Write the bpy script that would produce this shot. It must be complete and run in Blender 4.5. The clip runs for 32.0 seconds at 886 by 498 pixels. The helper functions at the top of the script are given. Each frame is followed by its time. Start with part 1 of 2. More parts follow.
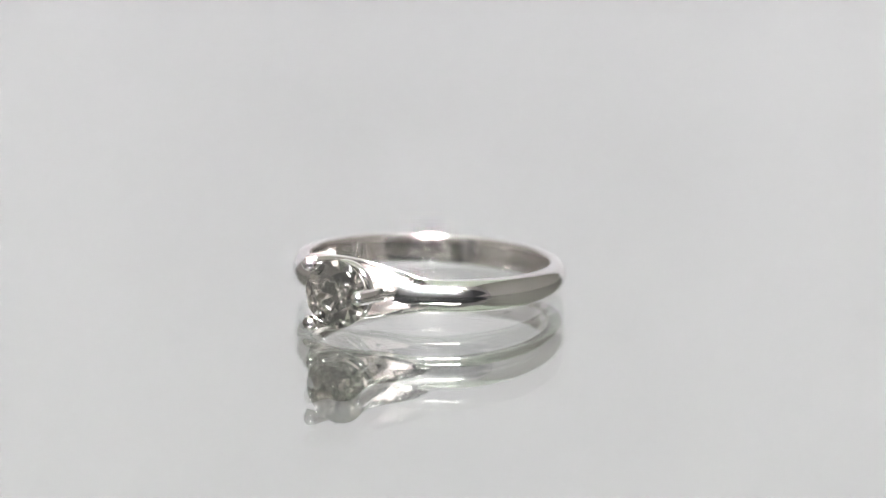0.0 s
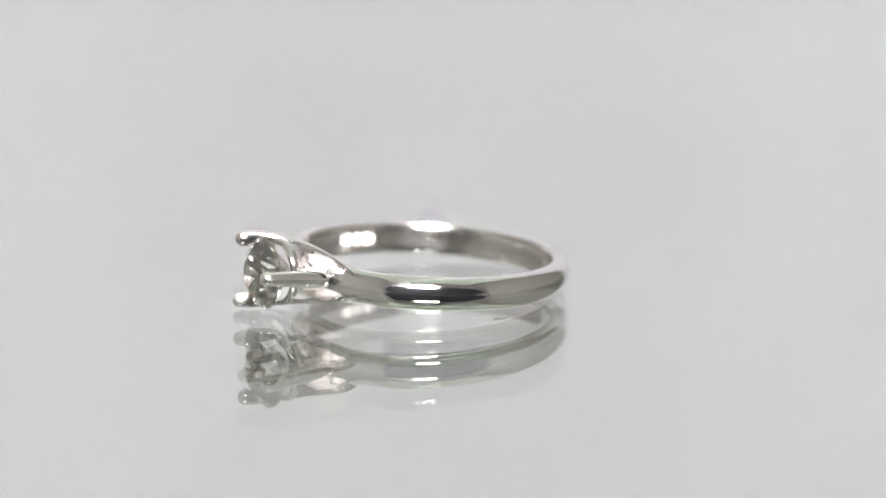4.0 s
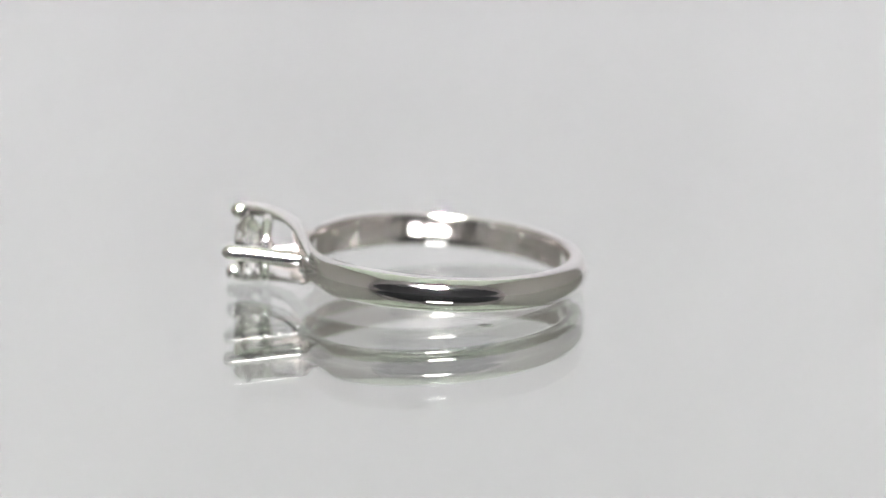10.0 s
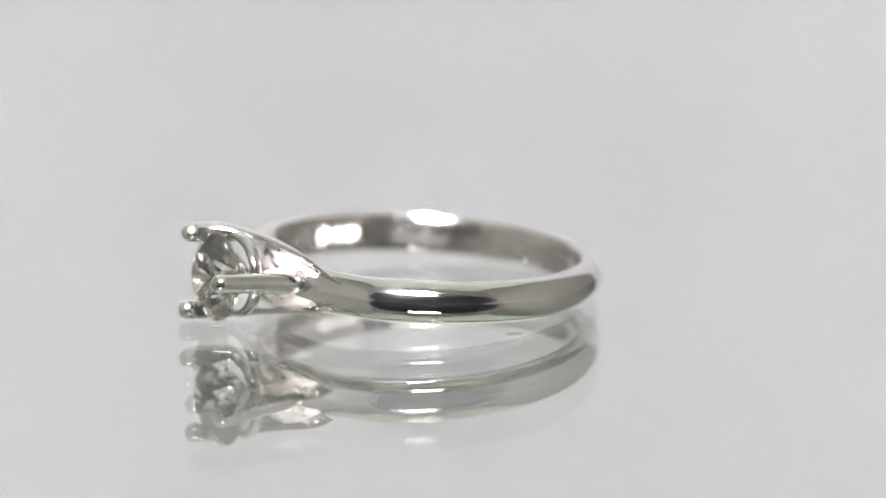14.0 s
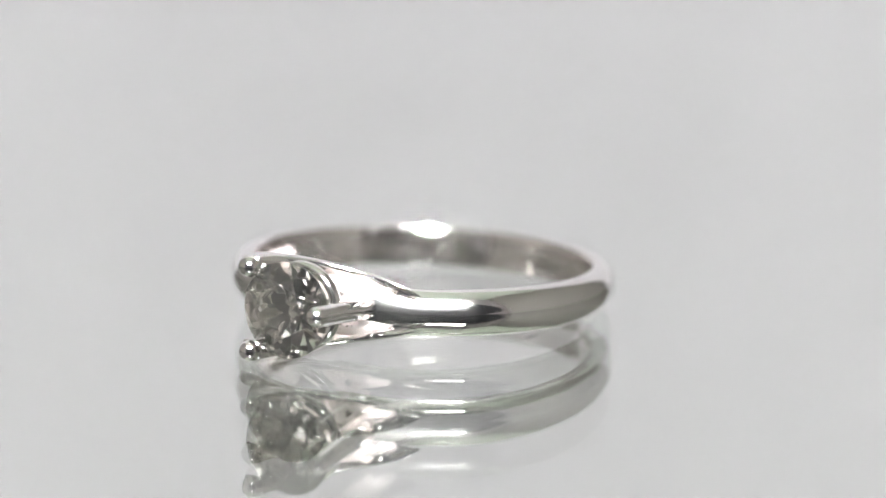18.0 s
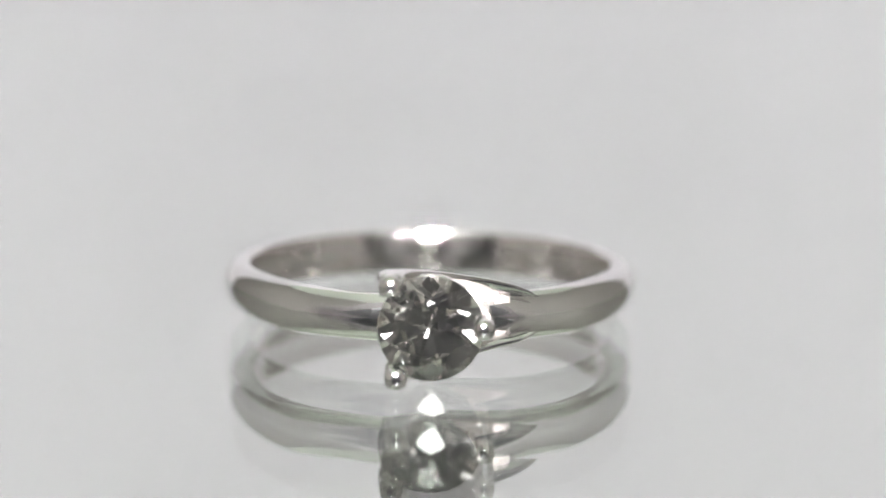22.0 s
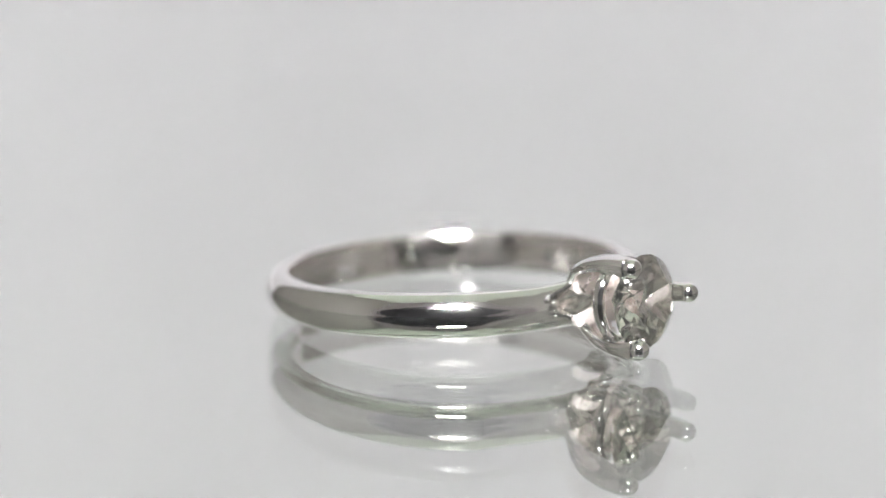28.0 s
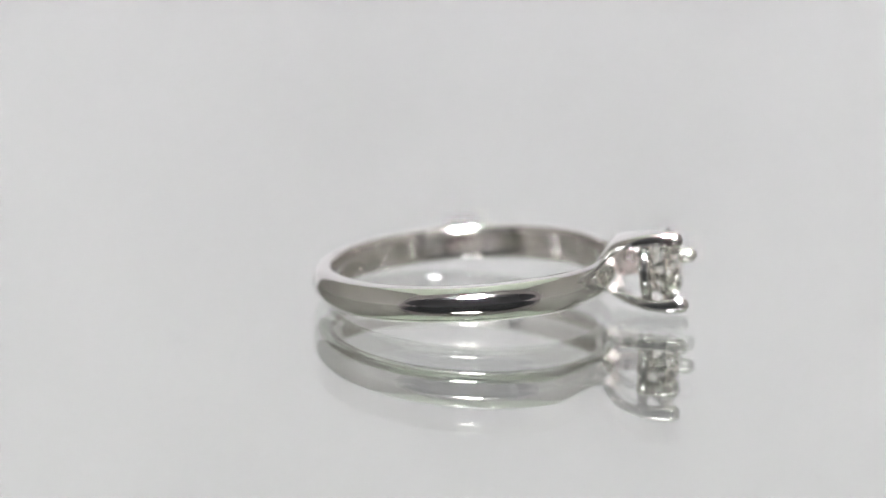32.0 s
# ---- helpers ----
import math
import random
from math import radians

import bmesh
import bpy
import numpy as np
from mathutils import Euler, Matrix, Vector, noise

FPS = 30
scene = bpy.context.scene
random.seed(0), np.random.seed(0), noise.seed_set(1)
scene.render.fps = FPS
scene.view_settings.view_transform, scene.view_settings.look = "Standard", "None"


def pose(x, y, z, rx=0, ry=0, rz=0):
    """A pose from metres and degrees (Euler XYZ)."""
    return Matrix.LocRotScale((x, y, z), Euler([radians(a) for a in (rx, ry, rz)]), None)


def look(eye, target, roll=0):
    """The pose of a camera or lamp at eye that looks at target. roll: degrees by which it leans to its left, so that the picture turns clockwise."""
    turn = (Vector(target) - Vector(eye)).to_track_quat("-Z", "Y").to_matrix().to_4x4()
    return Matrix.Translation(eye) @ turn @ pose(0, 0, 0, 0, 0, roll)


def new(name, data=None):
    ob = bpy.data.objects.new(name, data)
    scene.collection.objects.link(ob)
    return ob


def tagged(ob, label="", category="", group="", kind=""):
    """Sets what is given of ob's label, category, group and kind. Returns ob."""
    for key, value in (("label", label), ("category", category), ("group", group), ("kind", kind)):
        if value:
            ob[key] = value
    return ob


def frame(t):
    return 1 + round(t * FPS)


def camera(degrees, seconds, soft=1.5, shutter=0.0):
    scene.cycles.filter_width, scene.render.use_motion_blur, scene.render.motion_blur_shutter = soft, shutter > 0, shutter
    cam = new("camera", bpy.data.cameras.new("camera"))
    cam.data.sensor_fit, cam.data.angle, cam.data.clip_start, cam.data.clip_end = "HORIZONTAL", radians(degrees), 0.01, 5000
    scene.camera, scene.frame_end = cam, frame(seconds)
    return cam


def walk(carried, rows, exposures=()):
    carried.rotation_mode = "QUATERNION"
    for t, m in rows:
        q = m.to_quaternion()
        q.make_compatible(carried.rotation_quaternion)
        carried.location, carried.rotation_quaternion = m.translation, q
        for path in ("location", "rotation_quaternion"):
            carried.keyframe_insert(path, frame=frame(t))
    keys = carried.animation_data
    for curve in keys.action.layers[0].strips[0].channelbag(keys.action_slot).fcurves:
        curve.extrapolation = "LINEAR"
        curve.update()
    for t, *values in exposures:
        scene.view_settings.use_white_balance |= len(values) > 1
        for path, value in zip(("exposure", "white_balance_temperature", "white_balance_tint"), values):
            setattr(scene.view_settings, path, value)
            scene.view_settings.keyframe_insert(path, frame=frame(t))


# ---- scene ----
MM = 0.001


def eye_pose(distance, height, yaw, lift):
    """A camera that far from the ring, height degrees above it, turned a little off its middle."""
    e = radians(height)
    return pose(0, -distance * math.cos(e), distance * math.sin(e) - 0.00045, 90 - height + lift, 0, -yaw)


cam = camera(14.0, 32.0)
walk(cam, [
    (0.0, eye_pose(0.2727, 14.14, 0.216, 0.797)),
    (1.0, eye_pose(0.2696, 14.14, 0.241, 0.777)),
    (2.0, eye_pose(0.2652, 14.03, 0.273, 0.768)),
    (3.0, eye_pose(0.2615, 13.92, 0.276, 0.777)),
    (3.5, eye_pose(0.2603, 13.92, 0.286, 0.745)),
    (5.5, eye_pose(0.2586, 14.20, 0.222, 0.730)),
    (6.0, eye_pose(0.2578, 14.14, 0.206, 0.699)),
    (7.0, eye_pose(0.2562, 13.93, 0.180, 0.700)),
    (8.0, eye_pose(0.2548, 13.73, 0.126, 0.698)),
    (8.5, eye_pose(0.2550, 13.72, 0.074, 0.678)),
    (9.0, eye_pose(0.2552, 13.73, 0.011, 0.674)),
    (9.5, eye_pose(0.2539, 13.71, 0.006, 0.673)),
    (10.0, eye_pose(0.2489, 13.69, 0.084, 0.691)),
    (10.5, eye_pose(0.2425, 13.70, 0.132, 0.721)),
    (11.0, eye_pose(0.2360, 13.76, 0.170, 0.745)),
    (12.0, eye_pose(0.2248, 14.02, 0.211, 0.768)),
    (13.0, eye_pose(0.2159, 14.19, 0.274, 0.818)),
    (14.0, eye_pose(0.2075, 14.06, 0.339, 0.866)),
    (14.5, eye_pose(0.2036, 13.97, 0.355, 0.919)),
    (16.5, eye_pose(0.1972, 14.38, 0.355, 1.028)),
    (17.0, eye_pose(0.1964, 14.44, 0.351, 1.042)),
    (18.0, eye_pose(0.1952, 14.37, 0.318, 1.080)),
    (19.0, eye_pose(0.1926, 14.30, 0.287, 1.137)),
    (20.0, eye_pose(0.1883, 14.28, 0.274, 1.188)),
    (21.0, eye_pose(0.1839, 14.36, 0.260, 1.215)),
    (22.0, eye_pose(0.1825, 14.47, 0.211, 1.209)),
    (23.0, eye_pose(0.1856, 14.70, 0.166, 1.224)),
    (24.0, eye_pose(0.1886, 14.90, 0.103, 1.223)),
    (25.0, eye_pose(0.1916, 15.00, 0.057, 1.179)),
    (25.5, eye_pose(0.1932, 14.95, 0.036, 1.181)),
    (27.5, eye_pose(0.1958, 14.13, -0.163, 1.152)),
    (28.0, eye_pose(0.1980, 14.05, -0.187, 1.148)),
    (29.0, eye_pose(0.2053, 14.03, -0.265, 1.099)),
    (30.0, eye_pose(0.2143, 14.12, -0.333, 1.007)),
    (31.0, eye_pose(0.2252, 14.22, -0.409, 0.897)),
    (32.0, eye_pose(0.2376, 14.21, -0.425, 0.888)),
])

# ---- light: a white cloth tent, lit from outside by lamps, and one small lamp inside its round front opening ----
world = bpy.data.worlds.new("room_dark")
world.use_nodes = True
world.node_tree.nodes["Background"].inputs[0].default_value = (0.02, 0.02, 0.022, 1)
world.node_tree.nodes["Background"].inputs[1].default_value = 0.2
scene.world = world


def area_lamp(name, eye, target, sx, sy, watts, colour=(1, 1, 1)):
    data = bpy.data.lights.new(name, "AREA")
    data.shape, data.size, data.size_y, data.energy, data.color = "RECTANGLE", sx, sy, watts, colour
    ob = new(name, data)
    ob.matrix_world = look(eye, target)
    return ob


area_lamp("lamp_above", (0, 0.1, 0.72), (0, 0.03, 0), 0.46, 0.46, 24.0)
for sx in (-1, 1):
    area_lamp("lamp_side", (sx * 0.62, 0.03, 0.16), (0, 0.03, 0.12), 0.42, 0.42, 19.0)
    area_lamp("lamp_front", (sx * 0.62, -0.36, 0.16), (sx * 0.2, -0.16, 0.14), 0.2, 0.36, 4.5)
area_lamp("lamp_behind", (0, 0.88, -0.06), (0, 0.27, 0.0), 0.9, 0.45, 9.5, (0.98, 0.97, 1.01))
# narrow beams of the small lamp's five bars, aimed at the ring
LED_EYE, LED_STEP = (0.0, -0.155, 0.142), 0.0108
for k in range(-2, 3):
    beam = area_lamp("lamp_bar_beam", (LED_EYE[0] + LED_STEP * k, LED_EYE[1] + 0.0016, LED_EYE[2] - 0.0014), (LED_STEP * k * 0.2, 0, 0.002), 0.0064, 0.022, 0.13)
    beam.data.spread = radians(19)
scene.view_settings.exposure = 0.0
# light is thrown about many times inside the stone
scene.cycles.max_bounces, scene.cycles.glossy_bounces, scene.cycles.transmission_bounces = 24, 16, 20


# ---- materials ----
def material(name):
    m = bpy.data.materials.new(name)
    m.use_nodes = True
    nt = m.node_tree
    for n in list(nt.nodes):
        nt.nodes.remove(n)
    out = nt.nodes.new("ShaderNodeOutputMaterial")
    return m, nt, out


def principled(name, colour, rough, metal=0.0, grain=0.0, scale=3000.0, bump=0.0, worn=0.0):
    m, nt, out = material(name)
    b = nt.nodes.new("ShaderNodeBsdfPrincipled")
    b.inputs["Base Color"].default_value = (*colour, 1)
    b.inputs["Roughness"].default_value = rough
    b.inputs["Metallic"].default_value = metal
    nt.links.new(b.outputs[0], out.inputs[0])
    if grain or bump:
        co = nt.nodes.new("ShaderNodeTexCoord")
        no = nt.nodes.new("ShaderNodeTexNoise")
        no.inputs["Scale"].default_value = scale
        no.inputs["Detail"].default_value = 4
        nt.links.new(co.outputs["Object"], no.inputs["Vector"])
        if grain:
            mr = nt.nodes.new("ShaderNodeMapRange")
            mr.inputs["To Min"].default_value, mr.inputs["To Max"].default_value = max(0, rough - grain), rough + grain
            mr.inputs["From Min"].default_value, mr.inputs["From Max"].default_value = 0.32, 0.68
            nt.links.new(no.outputs["Fac"], mr.inputs["Value"])
            nt.links.new(mr.outputs[0], b.inputs["Roughness"])
            if worn:                                  # scuffed on the shoulders beside the stone
                xyz = nt.nodes.new("ShaderNodeSeparateXYZ")
                wear = nt.nodes.new("ShaderNodeMapRange")
                wear.inputs["From Min"].default_value, wear.inputs["From Max"].default_value = -0.009, -0.005
                wear.inputs["To Min"].default_value, wear.inputs["To Max"].default_value = worn, 0.0
                plus = nt.nodes.new("ShaderNodeMath")
                nt.links.new(co.outputs["Object"], xyz.inputs[0])
                nt.links.new(xyz.outputs["Y"], wear.inputs["Value"])
                nt.links.new(mr.outputs[0], plus.inputs[0])
                nt.links.new(wear.outputs[0], plus.inputs[1])
                nt.links.new(plus.outputs[0], b.inputs["Roughness"])
        if bump:
            bp = nt.nodes.new("ShaderNodeBump")
            bp.inputs["Strength"].default_value = bump
            bp.inputs["Distance"].default_value = 0.00002
            nt.links.new(no.outputs["Fac"], bp.inputs["Height"])
            nt.links.new(bp.outputs[0], b.inputs["Normal"])
    return m


def cloth_material(name, colour, share):
    """White tent cloth, dimmed by colour where asked: lets part of the light through."""
    m, nt, out = material(name)
    d = nt.nodes.new("ShaderNodeBsdfDiffuse")
    t = nt.nodes.new("ShaderNodeBsdfTranslucent")
    mx = nt.nodes.new("ShaderNodeMixShader")
    no = nt.nodes.new("ShaderNodeTexNoise")
    co = nt.nodes.new("ShaderNodeTexCoord")
    no.inputs["Scale"].default_value, no.inputs["Detail"].default_value = 6.0, 3.0
    nt.links.new(co.outputs["Object"], no.inputs["Vector"])
    mc = nt.nodes.new("ShaderNodeMix")
    mc.data_type = "RGBA"
    mc.inputs["A"].default_value = (*[c * 0.96 for c in colour], 1)
    mc.inputs["B"].default_value = (*colour, 1)
    nt.links.new(no.outputs["Fac"], mc.inputs["Factor"])
    nt.links.new(mc.outputs["Result"], d.inputs[0])
    nt.links.new(mc.outputs["Result"], t.inputs[0])
    mx.inputs[0].default_value = share
    nt.links.new(d.outputs[0], mx.inputs[1])
    nt.links.new(t.outputs[0], mx.inputs[2])
    nt.links.new(mx.outputs[0], out.inputs[0])
    return m


def gem_material(name, colour, ior):
    """Clear cut stone."""
    m, nt, out = material(name)
    g = nt.nodes.new("ShaderNodeBsdfGlass")
    g.inputs["Color"].default_value = (*colour, 1)
    g.inputs["Roughness"].default_value = 0.0
    g.inputs["IOR"].default_value = ior
    nt.links.new(g.outputs[0], out.inputs[0])
    return m


def sheet_glass(name, tint, ior):
    """Polished face of sheet glass: clear mirror gloss, slightly green body."""
    m, nt, out = material(name)
    g = nt.nodes.new("ShaderNodeBsdfGlass")
    g.inputs["Color"].default_value = (*tint, 1)
    g.inputs["Roughness"].default_value = 0.0
    g.inputs["IOR"].default_value = ior
    nt.links.new(g.outputs[0], out.inputs[0])
    return m


def glow_material(name, colour, strength):
    m, nt, out = material(name)
    e = nt.nodes.new("ShaderNodeEmission")
    e.inputs[0].default_value = (*colour, 1)
    e.inputs[1].default_value = strength
    nt.links.new(e.outputs[0], out.inputs[0])
    return m


PLATINUM = principled("platinum", (0.80, 0.79, 0.775), 0.05, 1.0, 0.03, 6000.0, 0.25)
PLATINUM_BAND = principled("platinum_band", (0.80, 0.79, 0.775), 0.03, 1.0, 0.02, 7000.0, 0.2, 0.06)
PLATINUM_IN = principled("platinum_bore", (0.80, 0.765, 0.75), 0.08, 1.0, 0.05, 900.0, 0.9)
STAMP_METAL = principled("stamped_metal", (0.66, 0.6, 0.58), 0.5, 1.0, 0.12, 6000.0, 1.0)
CRADLE_METAL = principled("satin_metal", (0.72, 0.65, 0.63), 0.3, 1.0, 0.08, 1500.0, 0.6)
DIAMOND = gem_material("diamond", (1.0, 0.996, 0.988), 2.42)
PLATE_GLASS = sheet_glass("plate_glass", (0.985, 0.99, 0.985), 1.5)
SILVERING = principled("mirror_silver", (0.84, 0.855, 0.84), 0.0, 1.0)
# side cloth coloured grey: dimness mirrored in the band is put in here
DIMMED_SIDE_CLOTH = cloth_material("dimmed_side_cloth", (0.33, 0.32, 0.305), 0.4)
# greenish top and pinkish flap: tint and dimness of mirrored light, coloured in
TINTED_TOP_CLOTH = cloth_material("tinted_top_cloth", (0.48, 0.503, 0.46), 0.45)
TINTED_FLAP_CLOTH = cloth_material("tinted_flap_cloth", (0.57, 0.535, 0.545), 0.45)
BACK_CLOTH = cloth_material("backdrop_cloth", (0.845, 0.835, 0.842), 0.62)
GROUND_EDGE = principled("ground_glass_edge", (0.5, 0.52, 0.5), 0.7, 0, 0.05, 900.0)
DARK = principled("room_wall", (0.15, 0.15, 0.155), 0.9, 0, 0.05, 3.0)
TABLE_WOOD = principled("table_top", (0.045, 0.045, 0.046), 0.6, 0, 0.1, 30.0)
WHITE_PLASTIC = principled("white_plastic", (0.78, 0.78, 0.77), 0.45, 0, 0.05, 200.0)
BLACK_PLASTIC = principled("black_plastic", (0.02, 0.02, 0.02), 0.5, 0, 0.05, 200.0)

SPECK_DARK = principled("speck_fibre", (0.03, 0.03, 0.03), 0.8, 0, 0.05, 5000.0)
LED_GLOW = glow_material("led_glow", (1.0, 0.99, 0.985), 150.0)


# ---- mesh helpers ----
def mesh_object(name, bm, mat, smooth=False):
    me = bpy.data.meshes.new(name)
    bmesh.ops.recalc_face_normals(bm, faces=bm.faces)
    bm.to_mesh(me)
    bm.free()
    for p in me.polygons:
        p.use_smooth = smooth
    me.materials.append(mat)
    return new(name, me)


def part(name, bm, mat, parent, label="", smooth=False):
    ob = mesh_object(name, bm, mat, smooth)
    ob.parent = parent
    if label:
        tagged(ob, label)
    return ob


def add_box(bm, lo, hi, bevel=0.0):
    m = Matrix.Translation([(a + b) / 2 for a, b in zip(lo, hi)]) @ Matrix.Diagonal([b - a for a, b in zip(lo, hi)] + [1])
    made = bmesh.ops.create_cube(bm, size=1, matrix=m)
    if bevel:
        es = list({e for v in made["verts"] for e in v.link_edges})
        bmesh.ops.bevel(bm, geom=es, offset=bevel, segments=3, profile=0.5, affect="EDGES")


def box(lo, hi, bevel=0.0):
    bm = bmesh.new()
    add_box(bm, lo, hi, bevel)
    return bm


def loft(rings, closed=False):
    """Skin a list of equal vertex loops; open ends are capped."""
    bm = bmesh.new()
    vs = [[bm.verts.new(p) for p in r] for r in rings]
    n = len(rings[0])
    for i in range(len(rings) if closed else len(rings) - 1):
        a, b = vs[i], vs[(i + 1) % len(rings)]
        for k in range(n):
            bm.faces.new((a[k], a[(k + 1) % n], b[(k + 1) % n], b[k]))
    if not closed:
        bm.faces.new(vs[0])
        bm.faces.new(vs[-1])
    return bm


def spline(points, per=8):
    """Catmull-Rom through rows of numbers."""
    p = np.array(points, float)
    p = np.vstack([2 * p[0] - p[1], p, 2 * p[-1] - p[-2]])
    out = []
    for i in range(1, len(p) - 2):
        for s in np.arange(per) / per:
            a, b, c, d = p[i - 1:i + 3]
            out.append(0.5 * (2 * b + (c - a) * s + (2 * a - 5 * b + 4 * c - d) * s * s + (3 * b - a - 3 * c + d) * s ** 3))
    out.append(p[-2])
    return np.array(out)


# ---- the setting: tent, table, dim room ----
def structure(name, bm, mat, label, category, smooth=False):
    return tagged(mesh_object(name, bm, mat, smooth), label, category, kind="structure")


FLOOR_Z = -0.0075
TW, TB, TF, TH = 0.215, 0.27, -0.175, 0.34          # half width, back, front, top of the tent


def backdrop_sweep():
    """Floor cloth that curves up into the back wall."""
    prof = [(TF + 0.004, FLOOR_Z)]
    rad = 0.03
    for k in range(25):
        a = radians(90 * k / 24)
        prof.append((TB - 0.004 - rad + rad * math.sin(a), FLOOR_Z + rad - rad * math.cos(a)))
    prof.append((TB - 0.004, TH - 0.004))
    inner = [(y, z) for y, z in prof]
    outer = [(y + 0.0015, z - 0.0015) for y, z in prof]
    loop = inner + outer[::-1]
    return loft([[(x, y, z) for y, z in loop] for x in (-TW + 0.003, TW - 0.003)])


structure("backdrop", backdrop_sweep(), BACK_CLOTH, "seamless white cloth backdrop curving up behind the ring", "backdrop", True)
structure("wall_left", box((-TW - 0.002, TF, FLOOR_Z - 0.002), (-TW, TB, TH)), DIMMED_SIDE_CLOTH, "white translucent cloth side of a light tent, its dimness put into a grey colour", "wall")
structure("wall_right", box((TW, TF, FLOOR_Z - 0.002), (TW + 0.002, TB, TH)), DIMMED_SIDE_CLOTH, "white translucent cloth side of a light tent, its dimness put into a grey colour", "wall")


def front_panel():
    """Front cloth with an oval opening for the camera."""
    n, mid, wide, tall = 64, 0.08, 0.197, 0.11
    lo, hi = FLOOR_Z - 0.002, TH
    rings = []
    for y in (TF, TF - 0.002):
        inner, outer = [], []
        for k in range(n):
            a = 2 * math.pi * (k + 0.5) / n
            c, d = math.cos(a), math.sin(a)
            inner.append((wide * c, y, mid + tall * d))
            reach = min(TW / max(abs(c), 1e-6), ((hi - mid) if d > 0 else (mid - lo)) / max(abs(d), 1e-6))
            outer.append((reach * c, y, mid + reach * d))
        rings += [outer, inner] if y == TF else [inner, outer]
    return loft(rings, True)


structure("wall_front", front_panel(), TINTED_FLAP_CLOTH, "white cloth front of a light tent with an oval opening, dim pinkish light put into its colour", "wall")
structure("ceiling", box((-TW, TF, TH), (TW, TB, TH + 0.002)), TINTED_TOP_CLOTH, "white translucent cloth top of a light tent, dim greenish light put into its colour", "ceiling")
structure("table_surface", box((-0.7, -0.3, FLOOR_Z - 0.035), (0.7, 0.25, FLOOR_Z - 0.004), 0.003), TABLE_WOOD, "dark table top under the light tent", "table")
ROOM = ((-1.6, -2.2, -0.78), (1.6, 1.4, 1.7))
(rx0, ry0, rz0), (rx1, ry1, rz1) = ROOM
structure("room_floor", box((rx0, ry0, rz0 - 0.05), (rx1, ry1, rz0)), DARK, "dark floor of the unlit room", "floor")
structure("room_ceiling", box((rx0, ry0, rz1), (rx1, ry1, rz1 + 0.05)), DARK, "dark ceiling of the unlit room", "ceiling")
structure("room_wall_front", box((rx0, ry0 - 0.05, rz0), (rx1, ry0, rz1)), DARK, "dark wall of the unlit room", "wall")
structure("room_wall_rear", box((rx0, ry1, rz0), (rx1, ry1 + 0.05, rz1)), DARK, "dark wall of the unlit room", "wall")
structure("room_wall_west", box((rx0 - 0.05, ry0, rz0), (rx0, ry1, rz1)), DARK, "dark wall of the unlit room", "wall")
structure("room_wall_east", box((rx1, ry0, rz0), (rx1 + 0.05, ry1, rz1)), DARK, "dark wall of the unlit room", "wall")

# ---- the lamp at the tent's front: a black housing with five upright light bars ----
LAMP_W, LAMP_H = LED_STEP * 5, 0.026


def led_lamp(eye, foot, label):
    """A black housing with five glowing bars that faces the ring; two bars carry it from foot, above or below it."""
    root = new("led_lamp")
    m = look(eye, (0, 0, 0.002))
    part("housing", box((-LAMP_W / 2 - 0.006, -LAMP_H / 2 - 0.006, 0.002), (LAMP_W / 2 + 0.006, LAMP_H / 2 + 0.006, 0.02), 0.002), BLACK_PLASTIC, root, "black plastic lamp housing")
    step = LAMP_W / 5
    for k in range(5):
        x = -LAMP_W / 2 + step * (k + 0.5)
        part("light_bar", box((x - step * 0.32, -LAMP_H / 2, -0.001), (x + step * 0.32, LAMP_H / 2, 0.0018), 0.0006), LED_GLOW, root, "glowing white light bar")
    root.matrix_world = m
    back = m.inverted()
    for sx in (-0.03, 0.03):
        far = back @ Vector((sx, eye[1] - 0.012, foot))
        rings = [[(x + dx, y, z + dz) for dx, dz in ((-0.003, -0.003), (0.003, -0.003), (0.003, 0.003), (-0.003, 0.003))] for x, y, z in ((sx, 0.0, 0.012), tuple(far))]
        part("post", loft(rings), BLACK_PLASTIC, root, "black metal post")
    return tagged(root, label, "lamp")


led_lamp(LED_EYE, TH, "small black lamp with five glowing white bars under the tent top")


# ---- turntable: a round mirror, silvered on its underside, on a white plate ----
GLASS_T, GLASS_R = 0.00345, 0.168


def disc_mesh(rows, top=False, bottom=False):
    """Turned from (radius, height) rows, with or without flat ends."""
    bm = bmesh.new()
    n = 128
    rings = [[bm.verts.new((r * math.cos(2 * math.pi * k / n), r * math.sin(2 * math.pi * k / n), z)) for k in range(n)] for r, z in rows]
    for a, b in zip(rings, rings[1:]):
        for k in range(n):
            bm.faces.new((a[k], b[k], b[(k + 1) % n], a[(k + 1) % n]))
    if top:
        bm.faces.new(rings[0])
    if bottom and (len(rings) > 1 or not top):
        bm.faces.new(rings[-1][::-1])
    return bm


def mirror_disc():
    root = new("mirror_disc")
    r = GLASS_R - 0.0004
    for name, bm, mat, label in (
            ("sheet", disc_mesh([(r, 0.0)], top=True), PLATE_GLASS, "clear polished glass face"),
            ("silvering", disc_mesh([(r, -GLASS_T)], top=True), SILVERING, "silvered underside of the glass"),
            ("rim", disc_mesh([(r, 0.0), (GLASS_R, -0.0004), (GLASS_R, -GLASS_T + 0.0004), (r, -GLASS_T)]), GROUND_EDGE, "matt ground glass edge")):
        me = bpy.data.meshes.new(name)
        bm.to_mesh(me)
        bm.free()
        me.materials.append(mat)
        ob = new(name, me)
        ob.parent = root
        tagged(ob, label)
    return root


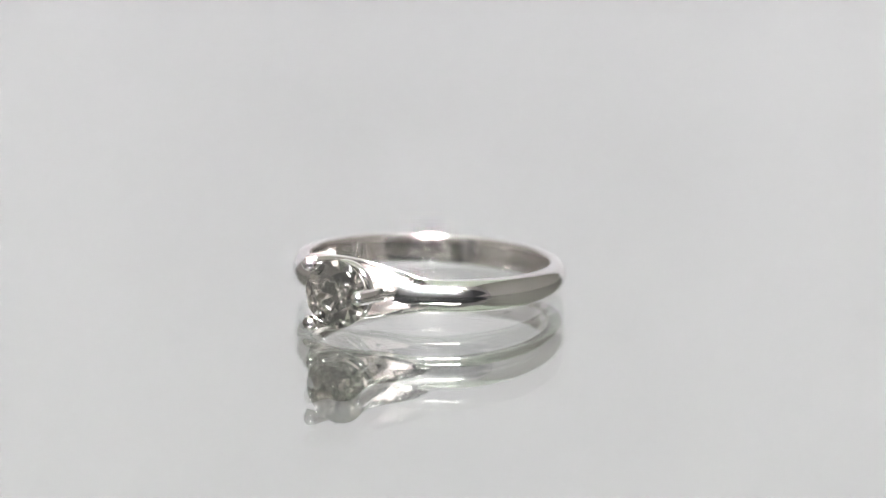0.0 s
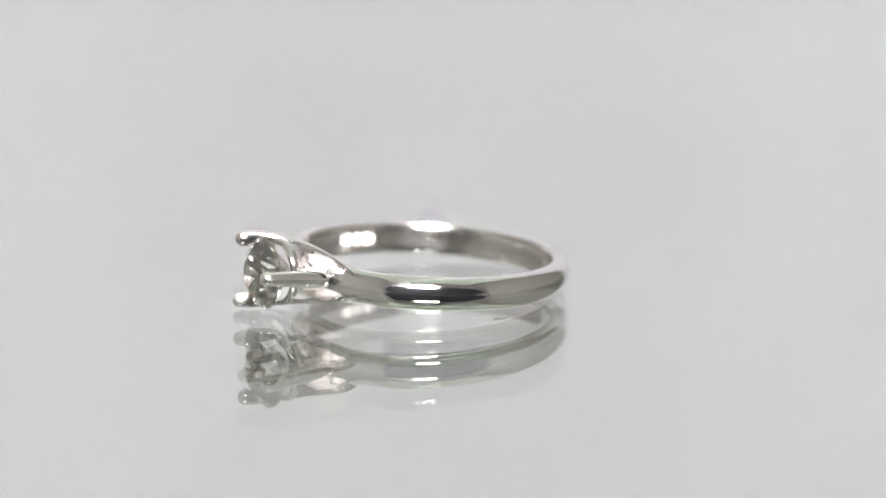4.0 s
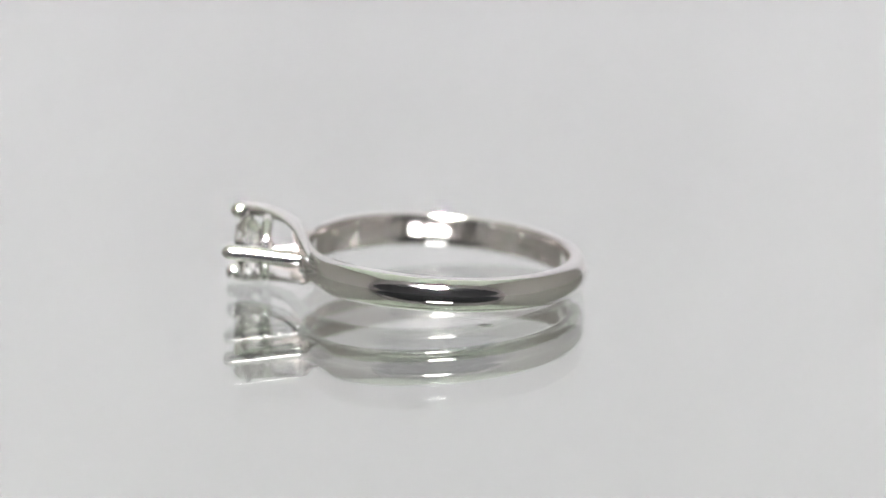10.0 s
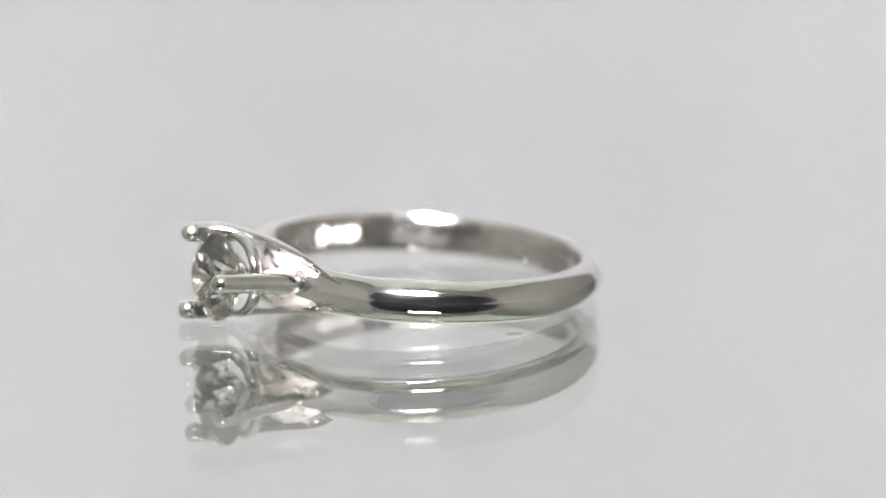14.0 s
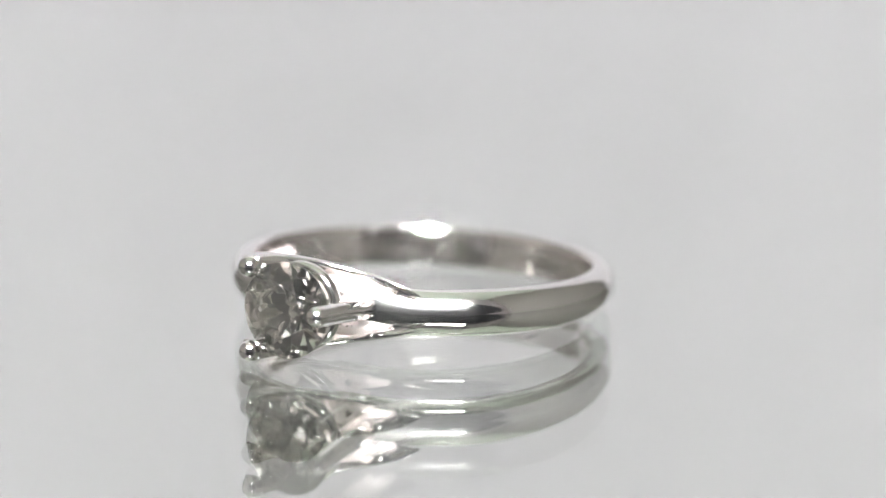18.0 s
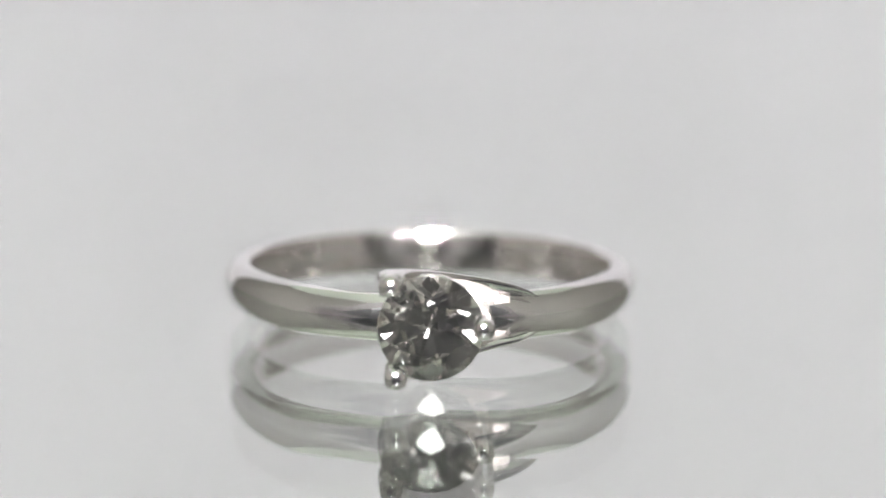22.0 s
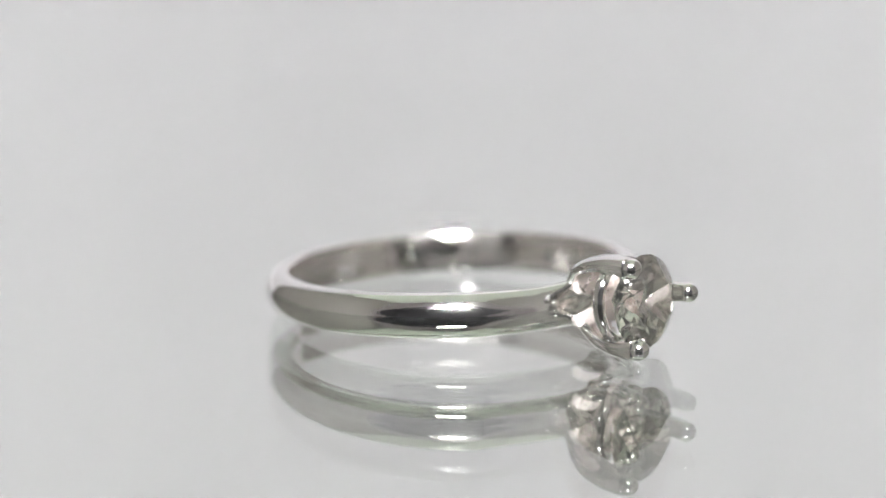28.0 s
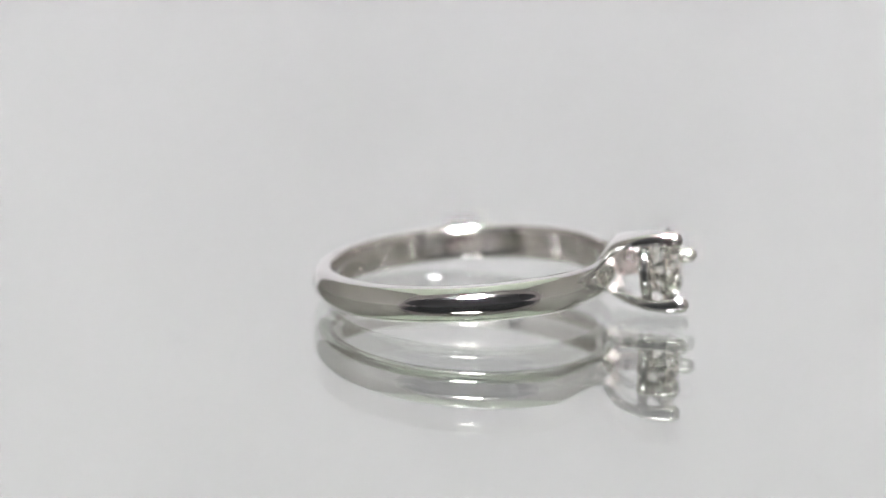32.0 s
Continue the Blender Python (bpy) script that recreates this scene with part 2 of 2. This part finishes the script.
plate = mirror_disc()
tagged(plate, "round mirror of clear glass silvered underneath, under the ring", "mirror")
base = tagged(new("turntable_base"), "round white plastic turntable under the mirror", "turntable")
base.location = (0, -0.0124, FLOOR_Z)
part("platter", disc_mesh([(0.079, -GLASS_T - FLOOR_Z - 0.0001), (0.08, -GLASS_T - FLOOR_Z - 0.0006), (0.08, 0.0022), (0.079, 0.0016)], True, True), WHITE_PLASTIC, base).location.y = 0.0124
part("foot", disc_mesh([(0.06, 0.0016), (0.062, 0.0008), (0.061, 0.0)], True, True), WHITE_PLASTIC, base).location.y = 0.0124

# ---- the ring ----
R_OUT, R_IN, HALF = 10.38, 9.02, 1.13
LEAN, SIDE, RISE = radians(3.75), radians(0.62), 1.82


def laid(u, q, w):
    """From the ring's own place (mm: across, towards the stone, along its axis) to where it lies, leaning on its setting."""
    x, y, z = u, -q, w
    x, z = x * math.cos(SIDE) + z * math.sin(SIDE), -x * math.sin(SIDE) + z * math.cos(SIDE)
    y, z = y * math.cos(LEAN) + z * math.sin(LEAN), -y * math.sin(LEAN) + z * math.cos(LEAN)
    return Vector((x, y, z + RISE)) * MM


def band_outline(a):
    """Outer radius, half width and middle of the band at an angle (degrees) from the stone: flattened shoulders beside the setting."""
    d = abs((a + 180) % 360 - 180)
    flat = 9.95 / math.cos(radians(min(max(d - 24, 0) * 0.88, 40)))
    k = 0.08
    r = -k * math.log(math.exp(-R_OUT / k) + math.exp(-flat / k))
    flare = 0.62 * math.exp(-(d / 19) ** 2) if 0 < a % 360 < 90 else 0.0
    high = HALF - 0.16 * math.exp(-((d - 24) / 18) ** 2) + flare
    low = HALF + 0.24 * math.exp(-((d - 12) / 52) ** 2) + flare * 0.6
    return r, (high + low) / 2, (high - low) / 2


def band_mesh():
    rings = []
    n = 240
    for k in range(n):
        a = 2 * math.pi * k / n
        ro, half, mid = band_outline(360 * k / n)
        dome = 0.44 * (HALF / half) ** 2
        prof = []
        for j in range(13):
            w = half * (j / 6 - 1) * 0.96
            fall = max(0.0, abs(w) / half - 0.84) / 0.16
            prof.append((ro - dome * w * w - 0.1 * fall * fall, w))
        edge = ro - dome * half * half - 0.1
        prof += [(edge - 0.05, half * 0.985), (edge - 0.15, half), (R_IN + 0.14, half), (R_IN + 0.06, half * 0.95), (R_IN, half * 0.85), (R_IN, half * 0.4), (R_IN, 0), (R_IN, -half * 0.4), (R_IN, -half * 0.85), (R_IN + 0.06, -half * 0.95), (R_IN + 0.14, -half), (edge - 0.15, -half), (edge - 0.05, -half * 0.985)]
        rings.append([laid(r * math.sin(a), r * math.cos(a), w + mid) for r, w in prof])
    return loft(rings, True)


def tube(points, squash=1.0, around=14, per=6, ball=True):
    """Round bar through (u, q, w, radius) rows, its last end rounded like a bead."""
    p = spline(points, per)
    if ball:
        end, way = p[-1, :3], p[-1, :3] - p[-2, :3]
        way = way / np.linalg.norm(way)
        r = p[-1, 3]
        p = np.vstack([p] + [np.append(end + way * r * math.sin(a), r * math.cos(a)) for a in np.radians((20, 40, 58, 73, 84))])
    rings, side = [], np.array((0.0, 0.0, 1.0))
    for i in range(len(p)):
        way = p[min(i + 1, len(p) - 1), :3] - p[max(i - 1, 0), :3]
        way /= np.linalg.norm(way)
        a = np.cross(way, side)
        if np.linalg.norm(a) < 0.1:
            a = np.cross(way, (1.0, 0, 0))
        a /= np.linalg.norm(a)
        b = np.cross(a, way)
        side = b
        flat = squash + (1 - squash) * min(1, max(0, (i / len(p) - 0.5) / 0.25))
        rings.append([laid(*(p[i, :3] + p[i, 3] * (a * math.cos(t) * flat + b * math.sin(t)))) for t in 2 * np.pi * np.arange(around) / around])
    return loft(rings)


STONE = (-0.3, 13.25, 0.1, 2.5)      # across, girdle height, along the axis, radius


def brilliant():
    """Round brilliant: a block cut down by its facets' planes, each a trifle off true."""
    u0, q0, w0, r = STONE
    rng = random.Random(5)
    cuts = [(90.0, 11.25 * k, 1.0, 0.0, 1) for k in range(32)]
    back, front, table = 40.8, 34.0, 0.57
    top = 0.02 + (1 - table) * math.tan(radians(front))

    def facets(n, slope, first, rad, h, side):
        for k in range(n):
            cuts.append((slope + rng.uniform(-1.7, 1.7), 360 / n * k + first + rng.uniform(-2, 2), rad, h, side))

    facets(8, back, 0, 1.0, -0.035, -1)
    facets(16, back + 1.4, 11.25, 1.0, -0.018, -1)
    cuts.append((0.0, 0.0, 0.0, top, 1))
    facets(8, front, 0, 1.0, 0.02, 1)
    facets(16, front + 7, 11.25, 1.0, 0.012, 1)
    facets(8, front - 12.5, 22.5, table * math.cos(math.pi / 8), top, 1)
    bm = box((-1.5, -1.5, -1.5), (1.5, 1.5, 1.5))
    for slope, turn, rad, h, side in cuts:
        i, t = radians(slope), radians(turn)
        way = Vector((math.sin(i) * math.cos(t), math.cos(i) * side, math.sin(i) * math.sin(t)))
        at = Vector((rad * math.cos(t), h, rad * math.sin(t)))
        got = bmesh.ops.bisect_plane(bm, geom=bm.verts[:] + bm.edges[:] + bm.faces[:], dist=1e-6, plane_co=at, plane_no=way, clear_outer=True)
        rim = [e for e in got["geom_cut"] if isinstance(e, bmesh.types.BMEdge)]
        if rim:
            bmesh.ops.holes_fill(bm, edges=rim, sides=0)
    for v in bm.verts:
        v.co = laid(u0 + v.co.x * r, q0 + v.co.y * r, w0 + v.co.z * r)
    return bm


def seat_ring():
    """Round gallery bar under the girdle."""
    u0, q0, w0, r = STONE
    rings = []
    for k in range(72):
        a = 2 * math.pi * k / 72
        loop = []
        for j in range(12):
            b = 2 * math.pi * j / 12
            f, h = 2.12 + 0.27 * math.cos(b), 11.85 + 0.36 * math.sin(b)
            loop.append(laid(u0 + f * math.cos(a), h, w0 + f * math.sin(a)))
        rings.append(loop)
    return loft(rings, True)


def petal(rows, side):
    """Prong like a petal: rows of (q, outer height, from u, to u, thickness), from its foot on the band to its tip."""
    rows = spline(rows, 6)
    rings = []
    n = 28
    for i, (q, w, u0, u1, thick) in enumerate(rows):
        a, b = rows[max(i - 1, 0)], rows[min(i + 1, len(rows) - 1)]
        dq, dw = b[0] - a[0], b[1] - a[1]
        size = math.hypot(dq, dw)
        nq, nw = -dw / size, dq / size
        mid, half = (u0 + u1) / 2, (u1 - u0) / 2
        thin = min(1.0, max(0.0, half - 0.5))
        loop = []
        for k in range(n):
            t = 2 * math.pi * (k + 0.5) / n
            c, d = math.cos(t), math.sin(t)
            e = 0.38
            x = math.copysign(abs(c) ** e, c) * half
            y = (math.copysign(abs(d) ** 0.6, d) * 0.5 - 0.5) * thick * (1 - 0.6 * thin * (x / half + 1) / 2) - 0.1 * (x / half) ** 2 * min(1.0, half / 1.5)
            loop.append(laid(mid + x, q + nq * y, side * (w + nw * y)))
        rings.append(loop)
    return loft(rings)


def bead(at, r):
    bm = bmesh.new()
    bmesh.ops.create_uvsphere(bm, u_segments=24, v_segments=14, radius=r * MM, matrix=Matrix.Translation(laid(*at)))
    return bm


def diamond_ring():
    root = new("diamond_ring")
    band = part("band", band_mesh(), PLATINUM_BAND, root, "polished white metal band with a domed outside and satin bore", True)
    band.data.materials.append(PLATINUM_IN)
    for f in band.data.polygons:
        f.material_index = 1 if 15 <= f.index % 26 <= 22 else 0
    tip1, tip2, tip3 = (-2.21, 13.9, 2.22), (-1.93, 14.02, -2.12), (2.17, 14.27, 0.26)
    shape = "polished petal-shaped prong with a rounded tip"
    upper = part("prong", petal([(8.7, 1.0, -1.5, 5.0, 0.5), (9.1, 1.5, -1.75, 4.2, 0.75), (9.5, 1.92, -2.0, 2.9, 0.8), (10.0, 2.22, -2.25, 1.5, 0.8), (10.8, 2.5, -2.6, 0.2, 0.8), (12.0, 2.72, -2.78, -0.9, 0.8), (13.0, 2.78, -2.79, -1.45, 0.9), (13.8, 2.76, -2.74, -1.68, 1.1)], 1), PLATINUM, root, shape, True)
    part("tip", bead(tip1, 0.56), PLATINUM, upper, "rounded bead", True)
    lower = part("prong", petal([(8.7, 1.0, -1.1, 5.0, 0.5), (9.1, 1.4, -1.25, 4.2, 0.75), (9.6, 1.75, -1.45, 2.7, 0.8), (10.2, 2.02, -1.75, 1.4, 0.8), (11.0, 2.28, -2.1, 0.2, 0.8), (12.0, 2.5, -2.38, -0.6, 0.8), (13.0, 2.62, -2.47, -1.15, 0.9), (13.9, 2.66, -2.46, -1.4, 1.1)], -1), PLATINUM, root, shape, True)
    part("tip", bead(tip2, 0.56), PLATINUM, lower, "rounded bead", True)
    part("prong", tube([(2.3, 9.1, 0.0, 0.5), (2.22, 9.8, 0.02, 0.6), (2.18, 10.8, 0.06, 0.6), (2.17, 12.2, 0.16, 0.58), (2.17, 13.4, 0.22, 0.56), (*tip3, 0.55)]), PLATINUM, root, "polished straight prong with a rounded tip", True)
    rings = []
    for u, q, wide in spline([(3.6, 8.9, 0.9), (2.4, 9.45, 1.2), (1.0, 9.8, 1.5), (-0.6, 9.8, 1.6), (-1.5, 9.6, 1.3)], 4):
        rings.append([laid(u, q + dq, w) for w, dq in ((-wide, 0.3), (-wide * 0.5, 0.12), (0, 0.06), (wide * 0.5, 0.12), (wide, 0.3), (wide, -0.2), (0, -0.24), (-wide, -0.2))])
    bm = box((0, 0, 0), (1, 1, 1), 0.08)
    for v in bm.verts:
        x, y, z = v.co
        v.co = laid(1.55 + 0.35 * x, 9.4 + 1.9 * y, (z - 0.5) * (1.9 - 0.5 * y))
    part("inner_wall", bm, CRADLE_METAL, root, "satin metal wall behind the straight prong")
    part("cradle", loft(rings), CRADLE_METAL, root, "hollowed satin metal floor under the stone", True)
    for start, span, tall in ((264, 0.3, 0.3), (266.5, 0.55, 0.42), (270, 0.25, 0.34), (272.2, 0.4, 0.4), (275, 0.25, 0.26), (277, 0.6, 0.42), (280.5, 0.3, 0.36)):
        rings = []
        for j in range(5):
            a = radians(start + j * span)
            wide = tall * (0.7 if j in (0, 4) else 1.0)
            rings.append([laid(r * math.sin(a), r * math.cos(a), w) for r, w in ((R_IN - 0.015, -wide), (R_IN - 0.015, wide), (R_IN + 0.05, wide), (R_IN + 0.05, -wide))])
        part("stamp", loft(rings), STAMP_METAL, root, "tiny stamped mark inside the band")
    part("seat_ring", seat_ring(), PLATINUM, root, "narrow metal seat under the stone", True)
    part("gemstone", brilliant(), DIAMOND, root, "round brilliant cut clear diamond")
    return tagged(root, "white metal solitaire ring with a round diamond, on a mirror", "ring")


ring = diamond_ring()


def speck():
    bm = bmesh.new()
    bmesh.ops.create_icosphere(bm, subdivisions=2, radius=0.00055, matrix=Matrix.Translation((5.0 * MM, 3.1 * MM, 0.00006)) @ pose(0, 0, 0, 0, 0, 75) @ Matrix.Diagonal((1.0, 0.55, 0.12, 1)))
    return tagged(mesh_object("dust_speck", bm, SPECK_DARK, True), "tiny dark fibre speck on the mirror", "dust")


fleck = speck()
# sharp on the near side of the ring
cam.data.dof.use_dof = True
cam.data.dof.aperture_fstop = 22
cam.data.dof.focus_object = base

# ---- movement: disc, speck and ring turn together ----
TURNS = [
    (0.0, pose(0, 0, 0, 0, 0, -29.7)),
    (1.0, pose(0, 0, 0, 0, 0, -36.8)),
    (2.0, pose(0, 0, 0, 0, 0, -44.9)),
    (3.0, pose(0, 0, 0, 0, 0, -51.0)),
    (3.5, pose(0, 0, 0, 0, 0, -54.2)),
    (5.5, pose(0, 0, 0, 0, 0, -71.7)),
    (6.0, pose(0, 0, 0, 0, 0, -75.0)),
    (7.0, pose(0, 0, 0, 0, 0, -81.3)),
    (8.0, pose(0, 0, 0, 0, 0, -87.8)),
    (8.5, pose(0, 0, 0, 0, 0, -90.8)),
    (9.0, pose(0, 0, 0, 0, 0, -92.7)),
    (9.5, pose(0, 0, 0, 0, 0, -92.2)),
    (10.0, pose(0, 0, 0, 0, 0, -89.0)),
    (10.5, pose(0, 0, 0, 0, 0, -85.3)),
    (11.0, pose(0, 0, 0, 0, 0, -81.7)),
    (12.0, pose(0, 0, 0, 0, 0, -74.7)),
    (13.0, pose(0, 0, 0, 0, 0, -67.1)),
    (14.0, pose(0, 0, 0, 0, 0, -58.8)),
    (14.5, pose(0, 0, 0, 0, 0, -55.5)),
    (16.5, pose(0, 0, 0, 0, 0, -42.3)),
    (17.0, pose(0, 0, 0, 0, 0, -38.5)),
    (18.0, pose(0, 0, 0, 0, 0, -30.6)),
    (19.0, pose(0, 0, 0, 0, 0, -23.9)),
    (20.0, pose(0, 0, 0, 0, 0, -15.0)),
    (21.0, pose(0, 0, 0, 0, 0, -6.5)),
    (22.0, pose(0, 0, 0, 0, 0, 1.4)),
    (23.0, pose(0, 0, 0, 0, 0, 9.2)),
    (24.0, pose(0, 0, 0, 0, 0, 18.2)),
    (25.0, pose(0, 0, 0, 0, 0, 26.5)),
    (25.5, pose(0, 0, 0, 0, 0, 30.3)),
    (27.5, pose(0, 0, 0, 0, 0, 46.6)),
    (28.0, pose(0, 0, 0, 0, 0, 50.1)),
    (29.0, pose(0, 0, 0, 0, 0, 57.3)),
    (30.0, pose(0, 0, 0, 0, 0, 65.4)),
    (31.0, pose(0, 0, 0, 0, 0, 73.0)),
    (32.0, pose(0, 0, 0, 0, 0, 81.1)),
]


def motions():
    for thing in (plate, fleck, ring):
        walk(thing, TURNS)


motions()
